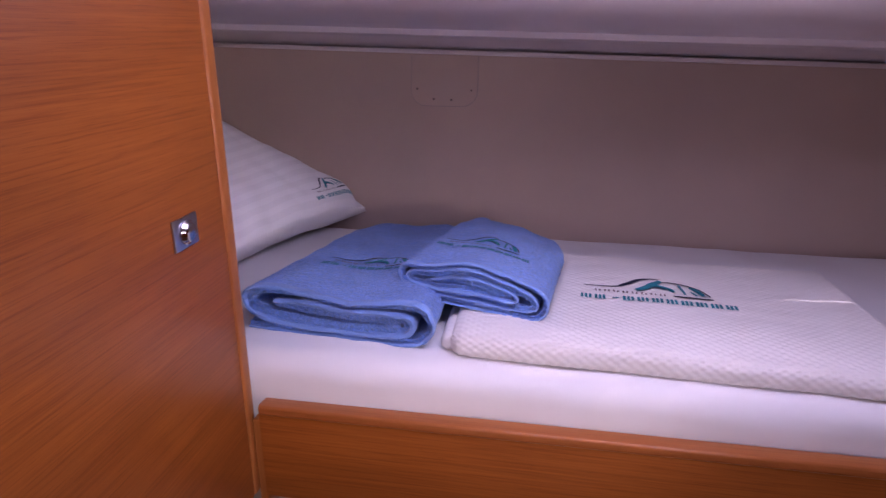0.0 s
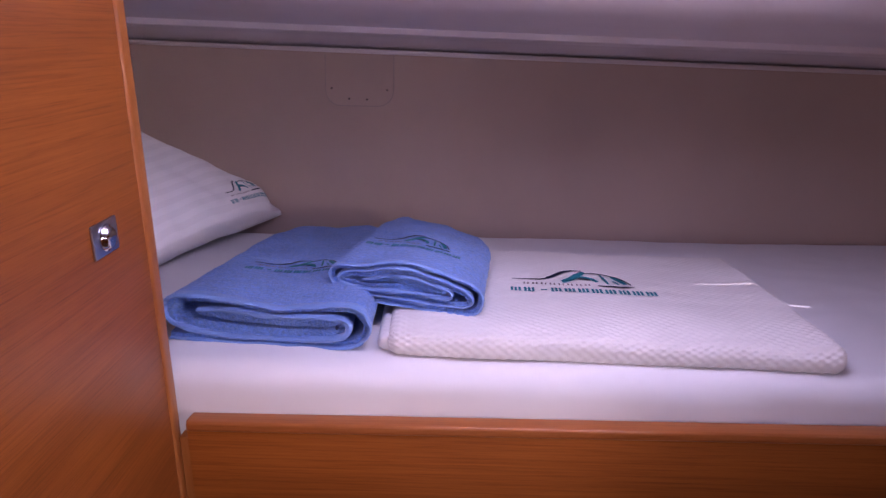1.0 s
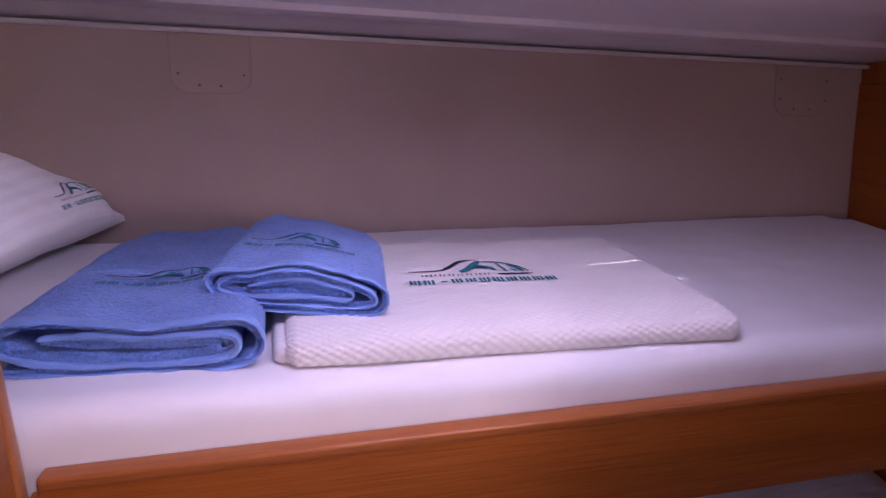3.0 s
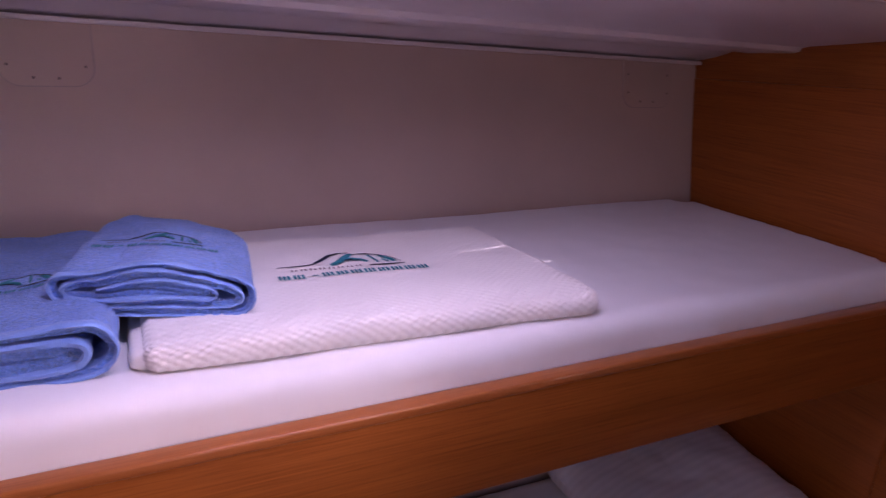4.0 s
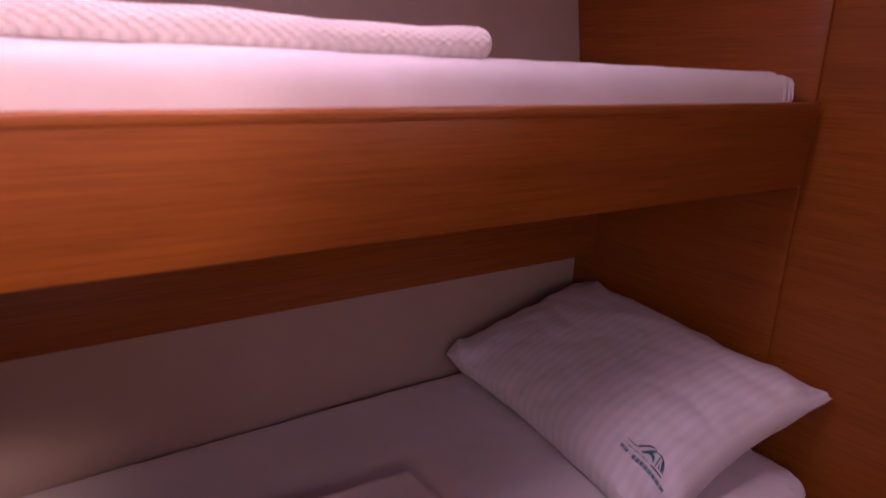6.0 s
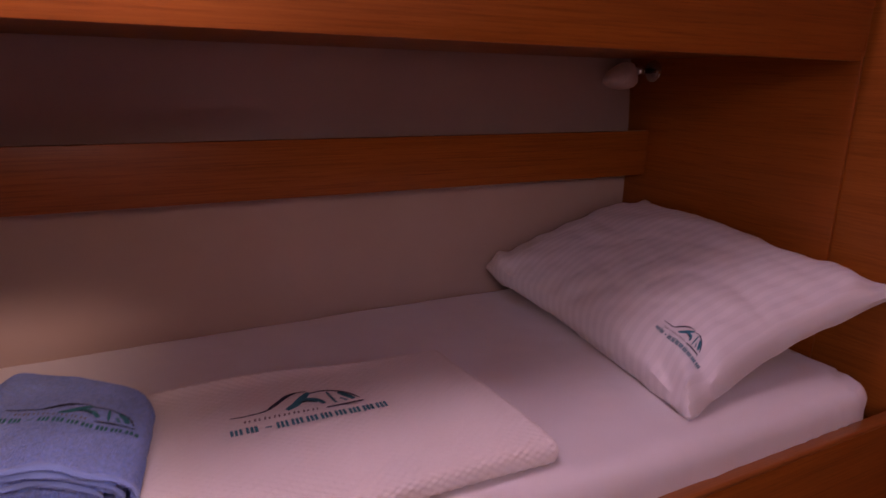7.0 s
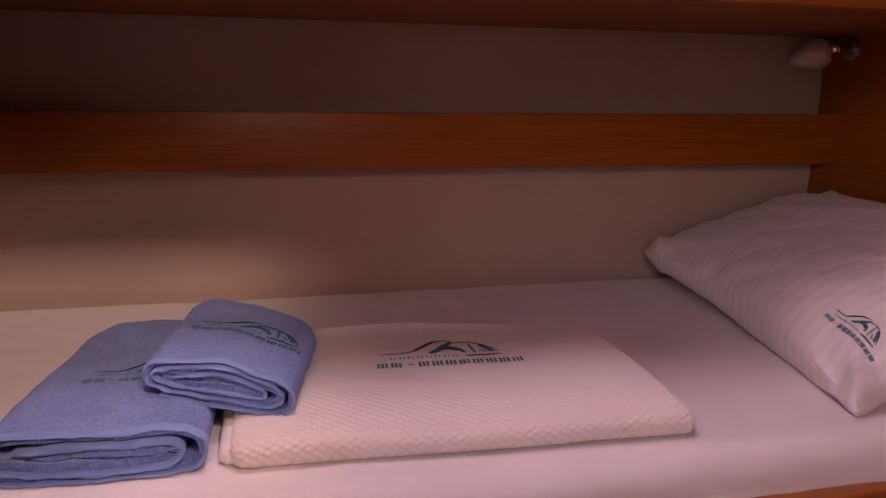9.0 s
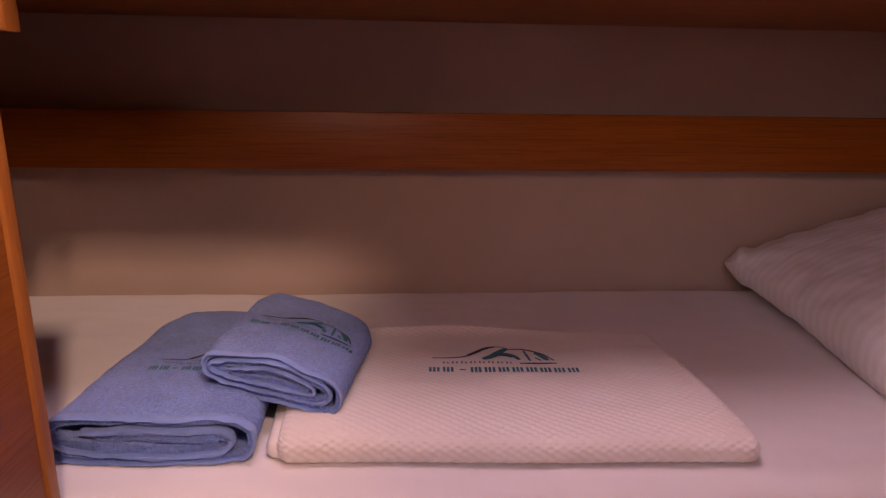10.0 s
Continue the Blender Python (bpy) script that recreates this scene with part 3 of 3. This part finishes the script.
# ---------------------------------------------------------------- embroidery as plain shapes
DARK, TEAL, GREY = 0, 1, 2
STROKES = [
    (DARK, 0.016, [(0.03, 0.27), (0.14, 0.262), (0.24, 0.275), (0.32, 0.335), (0.40, 0.43), (0.47, 0.49), (0.55, 0.50)]),
    (DARK, 0.030, [(0.27, 0.30), (0.34, 0.37), (0.41, 0.455), (0.48, 0.495)]),
    (TEAL, 0.052, [(0.37, 0.235), (0.44, 0.30), (0.50, 0.39), (0.56, 0.475)]),
    (TEAL, 0.042, [(0.46, 0.34), (0.53, 0.365), (0.59, 0.33), (0.62, 0.25)]),
    (DARK, 0.022, [(0.44, 0.31), (0.52, 0.335), (0.58, 0.30)]),
    (DARK, 0.018, [(0.56, 0.455), (0.64, 0.47), (0.72, 0.445), (0.80, 0.37), (0.85, 0.235)]),
    (TEAL, 0.020, [(0.675, 0.445), (0.683, 0.34), (0.69, 0.225)]),
    (TEAL, 0.042, [(0.745, 0.405), (0.785, 0.33), (0.81, 0.24)]),
    (TEAL, 0.018, [(0.735, 0.30), (0.765, 0.235)]),
    (DARK, 0.024, [(0.61, 0.178), (0.72, 0.182), (0.86, 0.186)]),
]
for k in range(8):
    for d, h in ((0.0, 0.036), (0.026, 0.030 + 0.004 * (k % 2))):
        STROKES.append((GREY, 0.011, [(0.105 + 0.060 * k + d, 0.160), (0.107 + 0.060 * k + d, 0.160 + h)]))
for k in range(11):
    if k == 2:
        STROKES.append((TEAL, 0.014, [(0.205, 0.060), (0.245, 0.060)]))
        continue
    for d, lo, hi in ((0.0, 0.018, 0.098), (0.026, 0.018, 0.098), (0.052, 0.018, 0.098)):
        STROKES.append((TEAL, 0.0170, [(0.010 + 0.0905 * k + d, lo), (0.013 + 0.0905 * k + d, hi)]))
STROKES = [(kind, w, [(x, y * 0.86) for x, y in pts]) for kind, w, pts in STROKES]


def embroidery(parent, place, size, lift=0.0012):
    """place(u, v) gives the cloth's surface; the emblem is size wide."""
    bm = bmesh.new()
    for order, (kind, w, pts) in enumerate(STROKES):
        path = spline([(x, y, 0) for x, y in pts], 7)
        rows = []
        for i, p in enumerate(path):
            d = (path[min(i + 1, len(path) - 1)] - path[max(i - 1, 0)])
            nrm = Vector((-d.y, d.x, 0)).normalized()
            taper = 1.0 if len(pts) < 3 else 0.35 + 0.65 * math.sin(math.pi * min(1, max(0, (i + 0.6) / (len(path) + 0.2)))) ** 0.6
            row = []
            for s, h in ((-0.5, 0.0), (0.0, 0.0006), (0.5, 0.0)):
                q = p + nrm * w * s * taper
                c = place(q.x * size, q.y * size)
                row.append(bm.verts.new(c + Vector((0, 0, lift + h + 0.00012 * (order % 3)))))
            rows.append(row)
        for a, b in zip(rows, rows[1:]):
            for k in range(2):
                f = bm.faces.new((a[k], a[k + 1], b[k + 1], b[k]))
                f.material_index = kind
    return part("embroidery", bm, [THREAD_DARK, THREAD_TEAL, THREAD_GREY], parent, "embroidered teal and navy emblem")


# ---------------------------------------------------------------- folded waffle blankets
CELL = 0.0066


def waffle_height(u, v):
    """Basket weave: raised and sunk blocks by turns."""
    h = math.sin(math.pi * u / (CELL * 1.3)) * math.sin(math.pi * v / CELL)
    return math.copysign(abs(h) ** 0.6, h)


def blanket(name, corners, z0, thick, label, seed, logo_at, logo_size, logo_turn, crest=0.0):
    """corners: front left, front right, back right, back left of the folded pile, in plan."""
    fl, fr, br, bl = [Vector((*c, 0)) for c in corners]
    W, D = (fr - fl).length, ((bl - fl).length + (br - fr).length) / 2
    base = (fl + fr + br + bl) / 4
    t = thing(name, (base.x, base.y, z0), label, "blanket", "folded blankets")

    def top(u, v):
        s, q = u / W, v / D
        g = 0.0055 * wob(u, v, 4.5, seed) + 0.0034 * wob(u, v, 11.0, seed + 2) + 0.0012 * wob(u * 0.6, v, 30.0, seed + 5)
        g += crest * math.exp(-((q - 0.99) / 0.07) ** 2) * math.sin(math.pi * min(1, max(0, (s - 0.12) / 0.62))) if 0.12 < s < 0.74 else 0.0
        g -= 0.004 * max(0, 1 - q / 0.12) + 0.010 * max(0, q - 0.55)
        return g

    def world_at(u, v, h):
        s, q = u / W, v / D
        bow = 0.007 * wob(u, 0, 5, seed + 9) * (1 - q)
        p = fl.lerp(fr, s).lerp(bl.lerp(br, s), q)
        return Vector((p.x, p.y + bow, z0 + h))

    def shape(p, n):
        f = max(0.0, min(1.0, p.z / thick))
        u, v = p.x, p.y
        drop = thick - p.z
        amp = 0.0011 * (1.0 - 0.70 * min(1.0, max(0.0, (v - 0.02) / (0.30 * D))) if n.z > 0.3 else 1.0)
        if min(u, W - u) < 0.012 and min(v, D - v) < 0.012:
            amp *= 0.4
        wv = waffle_height(u + (drop if n.x > 0.5 else -drop if n.x < -0.5 else 0), v - drop * (1 if n.y < 0 else -1))
        q = p + n * amp * wv * (1 if f > 0.08 else 0)
        return world_at(q.x, q.y, max(0.0004, q.z + top(p.x, p.y) * f))
    part("top_fold", soft_box((0, 0, 0), (W, D, thick), thick * 0.44, 0.0017, shape, 0.0), WAFFLE, t)

    def under(p, n):
        wv = waffle_height(p.x - p.z, p.y)
        q = p + n * 0.0008 * wv
        return world_at(q.x, q.y, max(0.0004, q.z))
    part("under_fold", soft_box((-0.016, 0.016, 0.0), (0.05, D * 0.42, thick * 0.62), thick * 0.28, 0.0036, under), WAFFLE, t)
    ca, sa = math.cos(radians(logo_turn)), math.sin(radians(logo_turn))

    def place(a, b):
        u, v = logo_at[0] + a * ca - b * sa, logo_at[1] + a * sa + b * ca
        return world_at(u, v, thick + top(u, v) + 0.0007)
    embroidery(t, place, logo_size)
    return t


blanket("folded_blanket", ((0.846, 0.052), (1.492, 0.024), (1.474, 0.440), (0.838, 0.452)), 1.3235, 0.041,
        "cream waffle blanket folded flat with an embroidered emblem", 2.0, (0.194, 0.170), 0.250, -0.4)
blanket("folded_blanket", ((0.880, -0.106), (1.519, -0.137), (1.513, 0.262), (0.866, 0.282)), 0.5025, 0.042,
        "cream waffle blanket folded on the lower bunk, embroidered emblem", 6.0, (0.212, 0.192), 0.243, -2.0, crest=0.014)


# ---------------------------------------------------------------- folded towels
def towel(name, corners, z0, tilt, height, th, turns, label, seed, logo_at, logo_size, logo_turn, sag=0.0, squash=0.55, hem=0.008, outer=0.95, inner=1.3):
    """A towel folded in thirds and laid flat; its open folds face the cabin.
    corners in plan: front left, front right, back right, back left. tilt: rise of the left and right side over z0."""
    fl, fr, br, bl = [Vector((*c, 0)) for c in corners]
    W, D = (fr - fl).length, ((bl - fl).length + (br - fr).length) / 2
    c = (fl + fr + br + bl) / 4
    t = thing(name, (c.x, c.y, z0 + min(tilt)), label, "towel", "folded towels")
    line = spline([(p[0] * W + 0.006 * wob(k, 0, 1.7, seed), max(0.08, p[1] + 0.05 * wob(k, 3, 1.3, seed)) * height, 0) for k, p in enumerate(turns)], 9)
    arc = [0.0]
    for a, b in zip(line, line[1:]):
        arc.append(arc[-1] + (b - a).length)
    NV = 42
    full = []
    for i in range(len(line)):
        g = arc[i] / arc[-1]
        k = outer + (inner - outer) * min(1.0, max(0.0, (g - 0.52) / 0.10))
        full.append(th * k * (1.0 if g < 0.95 else 1.0 - 0.6 * (g - 0.95) / 0.05))

    def warp(u, w, v):
        s, q = u / W, v / D
        flat = 1.0 - (1 - squash) * max(0.0, (q - 0.2) / 0.8) ** 1.4
        h = w * flat
        f = min(1.0, max(0.0, w / height))
        h += f * (0.0050 * wob(u, v, 7.0, seed) + 0.0030 * wob(u, v, 19.0, seed + 4) + 0.0010 * wob(u, v, 60.0, seed + 6))
        h -= f * sag * math.exp(-((s - 0.52) / 0.23) ** 2) * (1 - 0.5 * q)
        k = 1 - 0.16 * max(0.0, (q - 0.72) / 0.28) ** 2
        s3 = 0.5 + (s - 0.5) * k
        p = fl.lerp(fr, s3).lerp(bl.lerp(br, s3), min(1.0, q))
        p = p + Vector((0, -0.006 * math.sin(3.1 * s + seed) * (1 - q) + 0.003 * wob(u, w * 8, 25, seed), 0))
        return Vector((p.x, p.y, z0 + tilt[0] * (1 - s) + tilt[1] * s + max(0.0006, h)))

    bm = bmesh.new()
    cols = []
    for j in range(NV + 1):
        v = D * j / NV
        ring = []
        fray = 0.0018
        for side in (1, -1):
            seq = range(len(line)) if side == 1 else range(len(line) - 1, -1, -1)
            for i in seq:
                d = line[min(i + 1, len(line) - 1)] - line[max(i - 1, 0)]
                n = Vector((-d.y, d.x, 0)).normalized()
                loose = 0.0014 * wob(arc[i], v, 30, seed + side)
                puff = full[i] * (0.5 if 0 < j < NV else 0.38)
                q = line[i] + n * side * (puff + loose)
                vv = v + (0.004 * wob(arc[i], side, 14, seed) + fray * wob(arc[i], side, 90, seed) if j == 0 else 0)
                ring.append(bm.verts.new(warp(q.x, q.y, vv)))
        cols.append(ring)
    k = len(cols[0])
    M = len(line)
    for j, (a, b) in enumerate(zip(cols, cols[1:])):
        for i in range(k):
            bm.faces.new((a[i], a[(i + 1) % k], b[(i + 1) % k], b[i]))
    for end in (cols[0], cols[-1]):
        for i in range(M - 1):
            bm.faces.new((end[i], end[i + 1], end[k - 2 - i], end[k - 1 - i]))
    peak = max(range(M), key=lambda i: line[i].y)
    lo_i = hi_i = peak
    while lo_i > 0 and line[lo_i - 1].y > 0.80 * line[peak].y:
        lo_i -= 1
    while hi_i < M - 1 and line[hi_i + 1].y > 0.80 * line[peak].y:
        hi_i += 1
    tops = []
    for i in range(lo_i, hi_i + 1):
        pair = (i, k - 1 - i)
        w = max(pair, key=lambda m: cols[20][m].co.z)
        tops.append((line[i].x, [cols[j][w].co.copy() for j in range(NV + 1)]))
    part("terry_cloth", bm, TERRY, t)

    # the woven edge: a flat, paler band that follows the fold line
    hm = bmesh.new()
    ribs = []
    for i in range(M):
        d = line[min(i + 1, M - 1)] - line[max(i - 1, 0)]
        n = Vector((-d.y, d.x, 0)).normalized()
        e = full[i] * 0.52
        wave = 0.0030 * wob(arc[i], 0, 40, seed + 11) + 0.0018 * wob(arc[i], 0, 110, seed)
        ring = []
        for off, dv in ((-e * 0.98, hem), (-e - 0.0014, hem * 0.55), (-e - 0.0012, -0.001), (-e * 0.82, -0.0042), (-e * 0.45, -0.0032), (-e * 0.30, 0.004)):
            q = line[i] + n * (off + 0.0012 * wob(arc[i], off * 300, 75, seed + 5))
            ring.append(hm.verts.new(warp(q.x, q.y, dv + wave - 0.002)))
        ribs.append(ring)
    for a, b in zip(ribs, ribs[1:]):
        for m in range(5):
            hm.faces.new((a[m], a[m + 1], b[m + 1], b[m]))
    part("woven_hem", hm, HEM, t, "paler flat woven hem")

    ca, sa = math.cos(radians(logo_turn)), math.sin(radians(logo_turn))
    tops.sort(key=lambda e: e[0])

    def place(a, b):
        u, v = logo_at[0] + a * ca - b * sa, logo_at[1] + a * sa + b * ca
        k = 0
        while k < len(tops) - 2 and tops[k + 1][0] < u:
            k += 1
        fu = (u - tops[k][0]) / max(1e-5, tops[k + 1][0] - tops[k][0])
        g = min(NV - 1.001, max(0.0, v / D * NV))
        m, fv = int(g), g - int(g)
        lo, hi = tops[k][1], tops[k + 1][1]
        return lo[m].lerp(lo[m + 1], fv).lerp(hi[m].lerp(hi[m + 1], fv), min(1.0, max(0.0, fu)))
    embroidery(t, place, logo_size, 0.0012)
    return t


# fold lines across the towel, width and height from 0 to 1
THIRDS = [(0.02, 0.11), (0.22, 0.08), (0.55, 0.075), (0.86, 0.10), (0.955, 0.24), (0.98, 0.50), (0.945, 0.78), (0.82, 0.91), (0.50, 0.92), (0.17, 0.91),
          (0.045, 0.80), (0.025, 0.60), (0.08, 0.42), (0.22, 0.33), (0.50, 0.30), (0.76, 0.31), (0.855, 0.42), (0.83, 0.57), (0.68, 0.63), (0.40, 0.62), (0.17, 0.60)]
ROLLED = [(0.10, 0.20), (0.30, 0.09), (0.60, 0.07), (0.88, 0.09), (0.965, 0.24), (0.98, 0.55), (0.94, 0.82), (0.78, 0.93), (0.45, 0.94), (0.15, 0.93),
          (0.035, 0.82), (0.02, 0.58), (0.07, 0.40), (0.25, 0.29), (0.60, 0.25), (0.84, 0.28), (0.91, 0.44), (0.89, 0.64), (0.78, 0.75), (0.45, 0.78), (0.17, 0.75),
          (0.09, 0.64), (0.12, 0.51), (0.32, 0.44), (0.62, 0.42), (0.78, 0.47), (0.74, 0.59), (0.45, 0.61), (0.22, 0.60)]

towel("bath_towel", ((0.508, 0.095), (0.822, 0.068), (0.812, 0.560), (0.580, 0.545)), 1.324, (0.0, 0.0), 0.076, 0.0140, THIRDS,
      "large blue terry bath towel folded in thirds on the sheet", 3.0, (0.072, 0.120), 0.19, 4.0, sag=0.014, squash=0.66, outer=0.86, inner=1.85, hem=0.013)
towel("hand_towel", ((0.746, 0.172), (0.984, 0.108), (1.014, 0.405), (0.812, 0.520)), 1.357, (0.016, 0.002), 0.058, 0.0088, ROLLED,
      "smaller blue terry hand towel laid over towel and blanket", 8.0, (0.028, 0.085), 0.175, 0.0, sag=-0.012, squash=0.62, hem=0.0085)
towel("bath_towel", ((0.585, -0.078), (0.852, -0.096), (0.838, 0.345), (0.612, 0.362)), 0.504, (0.0, 0.0), 0.066, 0.0125, THIRDS,
      "large blue terry bath towel folded beside the locker edge", 13.0, (0.075, 0.140), 0.19, 2.0, sag=0.004, squash=0.70, outer=0.86, inner=1.75, hem=0.012)
towel("hand_towel", ((0.766, -0.010), (0.958, -0.040), (1.000, 0.212), (0.792, 0.318)), 0.538, (0.030, 0.002), 0.056, 0.0086, ROLLED,
      "smaller blue terry hand towel resting half on the blanket", 17.0, (0.030, 0.110), 0.175, -2.0, sag=-0.011, squash=0.70, hem=0.0085)


# ---------------------------------------------------------------- pillows
def pillow(name, corners, puff, label, seed, logo, logo_size, logo_turn, floor_z):
    """corners: four points of the seam in order; the cushion swells to both sides of it."""
    P = [Vector(c) for c in corners]
    c = sum(P, Vector()) / 4
    base = floor_z
    t = thing(name, (c.x, c.y, base), label, "pillow", "bunk pillows")
    up = (P[1] - P[0]).cross(P[3] - P[0]).normalized()
    if up.z < 0:
        up = -up
    W, D = (P[1] - P[0]).length, (P[3] - P[0]).length
    N, M = 84, 96

    def seam(s, q):
        # edges draw in between the pinched corners
        bow_s, bow_q = 0.066 * (1 - (2 * q - 1) ** 2), 0.058 * (1 - (2 * s - 1) ** 2)
        s2 = s + (0.5 - s) * 2 * bow_s * abs(2 * s - 1)
        q2 = q + (0.5 - q) * 2 * bow_q * abs(2 * q - 1)
        k = 1 - (0.085 if s < 0.5 and q > 0.5 else 0.02) * abs((2 * s - 1) * (2 * q - 1)) ** 5
        s2, q2 = 0.5 + (s2 - 0.5) * k, 0.5 + (q2 - 0.5) * k
        return P[0].lerp(P[1], s2).lerp(P[3].lerp(P[2], s2), q2)

    def swell(s, q):
        a, b = max(0.0, 1 - abs(2 * s - 1) ** 3.2), max(0.0, 1 - abs(2 * q - 1) ** 3.2)
        h = puff * (0.60 * (a * b) ** 0.30 + 0.40 * (a * b))
        edge = 1 - min(a, b)
        x, y = s * W, q * D
        fold = math.sin(26 * (s - q) + 3 * wob(x, y, 6, seed)) * math.exp(-((min(s, 1 - s) + min(q, 1 - q)) / 0.20) ** 2) * 0.015
        h += fold * min(1, 6 * min(a, b))
        h -= 0.004 * (1 - abs(wob(x, y * 0.55, 6.0, seed + 7))) ** 7 * min(1, 4 * min(a, b))
        h -= 0.0025 * (1 - abs(wob(x * 0.6, y, 10.0, seed + 9))) ** 8 * min(1, 4 * min(a, b))
        h += (0.013 * wob(x, y, 4.5, seed) + 0.0035 * wob(x * 1.8, y, 11.0, seed + 1) + 0.009 * edge * wob(x, y, 20.0, seed + 2)) * min(1, 5 * min(a, b))
        return h
    bm = bmesh.new()
    uvl = bm.loops.layers.uv.new("UVMap")
    grids = []
    for side in (1, -1):
        g = []
        for i in range(N + 1):
            row = []
            for j in range(M + 1):
                s, q = i / N, j / M
                if side == -1 and (i in (0, N) or j in (0, M)):
                    row.append(grids[0][i][j])
                    continue
                p = seam(s, q) + up * side * swell(s, q) * (1.0 if side == 1 else 0.9)
                if side == -1:
                    p.z = max(p.z, floor_z)
                row.append(bm.verts.new(p))
            g.append(row)
        grids.append(g)
        for i in range(N):
            for j in range(M):
                vs = (g[i][j], g[i + 1][j], g[i + 1][j + 1], g[i][j + 1])
                f = bm.faces.new(vs)
                for lp, (a, b) in zip(f.loops, ((i, j), (i + 1, j), (i + 1, j + 1), (i, j + 1))):
                    lp[uvl].uv = (a / N * W, b / M * D)
    part("case", bm, PILLOWCASE, t)
    ca, sa = math.cos(radians(logo_turn)), math.sin(radians(logo_turn))

    def place(a, b):
        s, q = logo[0] + (a * ca - b * sa) / W, logo[1] + (a * sa + b * ca) / D
        return seam(s, q) + up * (swell(s, q) + 0.0016)
    embroidery(t, place, logo_size, 0.0006)
    return t


pillow("pillow", ((1.772, -0.146, 0.512), (2.304, -0.166, 0.668), (2.300, 0.560, 0.722), (1.812, 0.636, 0.566)), 0.094,
       "white striped pillow leaning on the bulkhead of the lower bunk", 5.0, (0.122, 0.204), 0.125, -90.0, 0.5035)
pillow("pillow", ((0.350, 0.215, 1.336), (0.548, 0.662, 1.362), (0.040, 0.658, 1.630), (-0.03, 0.170, 1.575)), 0.100,
       "white striped pillow propped in the corner of the upper bunk", 21.0, (0.72, 0.055), 0.115, 0.0, 1.3235)


# ---------------------------------------------------------------- reading lamp
lamp = thing("reading_lamp", (XR - 0.03, 0.55, 1.08), "unlit reading lamp with a cream shade and chrome mount", "lamp")
part("mount", lathe([(0.030, 0.0), (0.031, 0.004), (0.029, 0.012), (0.020, 0.017)], (XR - 0.0005, 0.545, 1.083), (-1, 0, 0), 28), CHROME, lamp, "round chrome wall mount")
part("arm", lathe([(0.007, 0.0), (0.007, 0.035)], (XR - 0.016, 0.545, 1.083), (-1, 0.1, 0), 14), DARKMETAL, lamp)
part("joint", lathe([(0.004, -0.013), (0.011, -0.009), (0.0135, 0), (0.011, 0.009), (0.004, 0.013)], (XR - 0.055, 0.549, 1.083), (0, 0, 1), 18), CHROME, lamp)
part("shade", lathe([(0.010, 0.0), (0.026, 0.004), (0.034, 0.014), (0.036, 0.030), (0.033, 0.050), (0.024, 0.072), (0.013, 0.086), (0.004, 0.092)],
                    (XR - 0.060, 0.556, 1.078), (-0.80, 0.50, -0.28), 32), OPAL, lamp, "cream frosted shade")
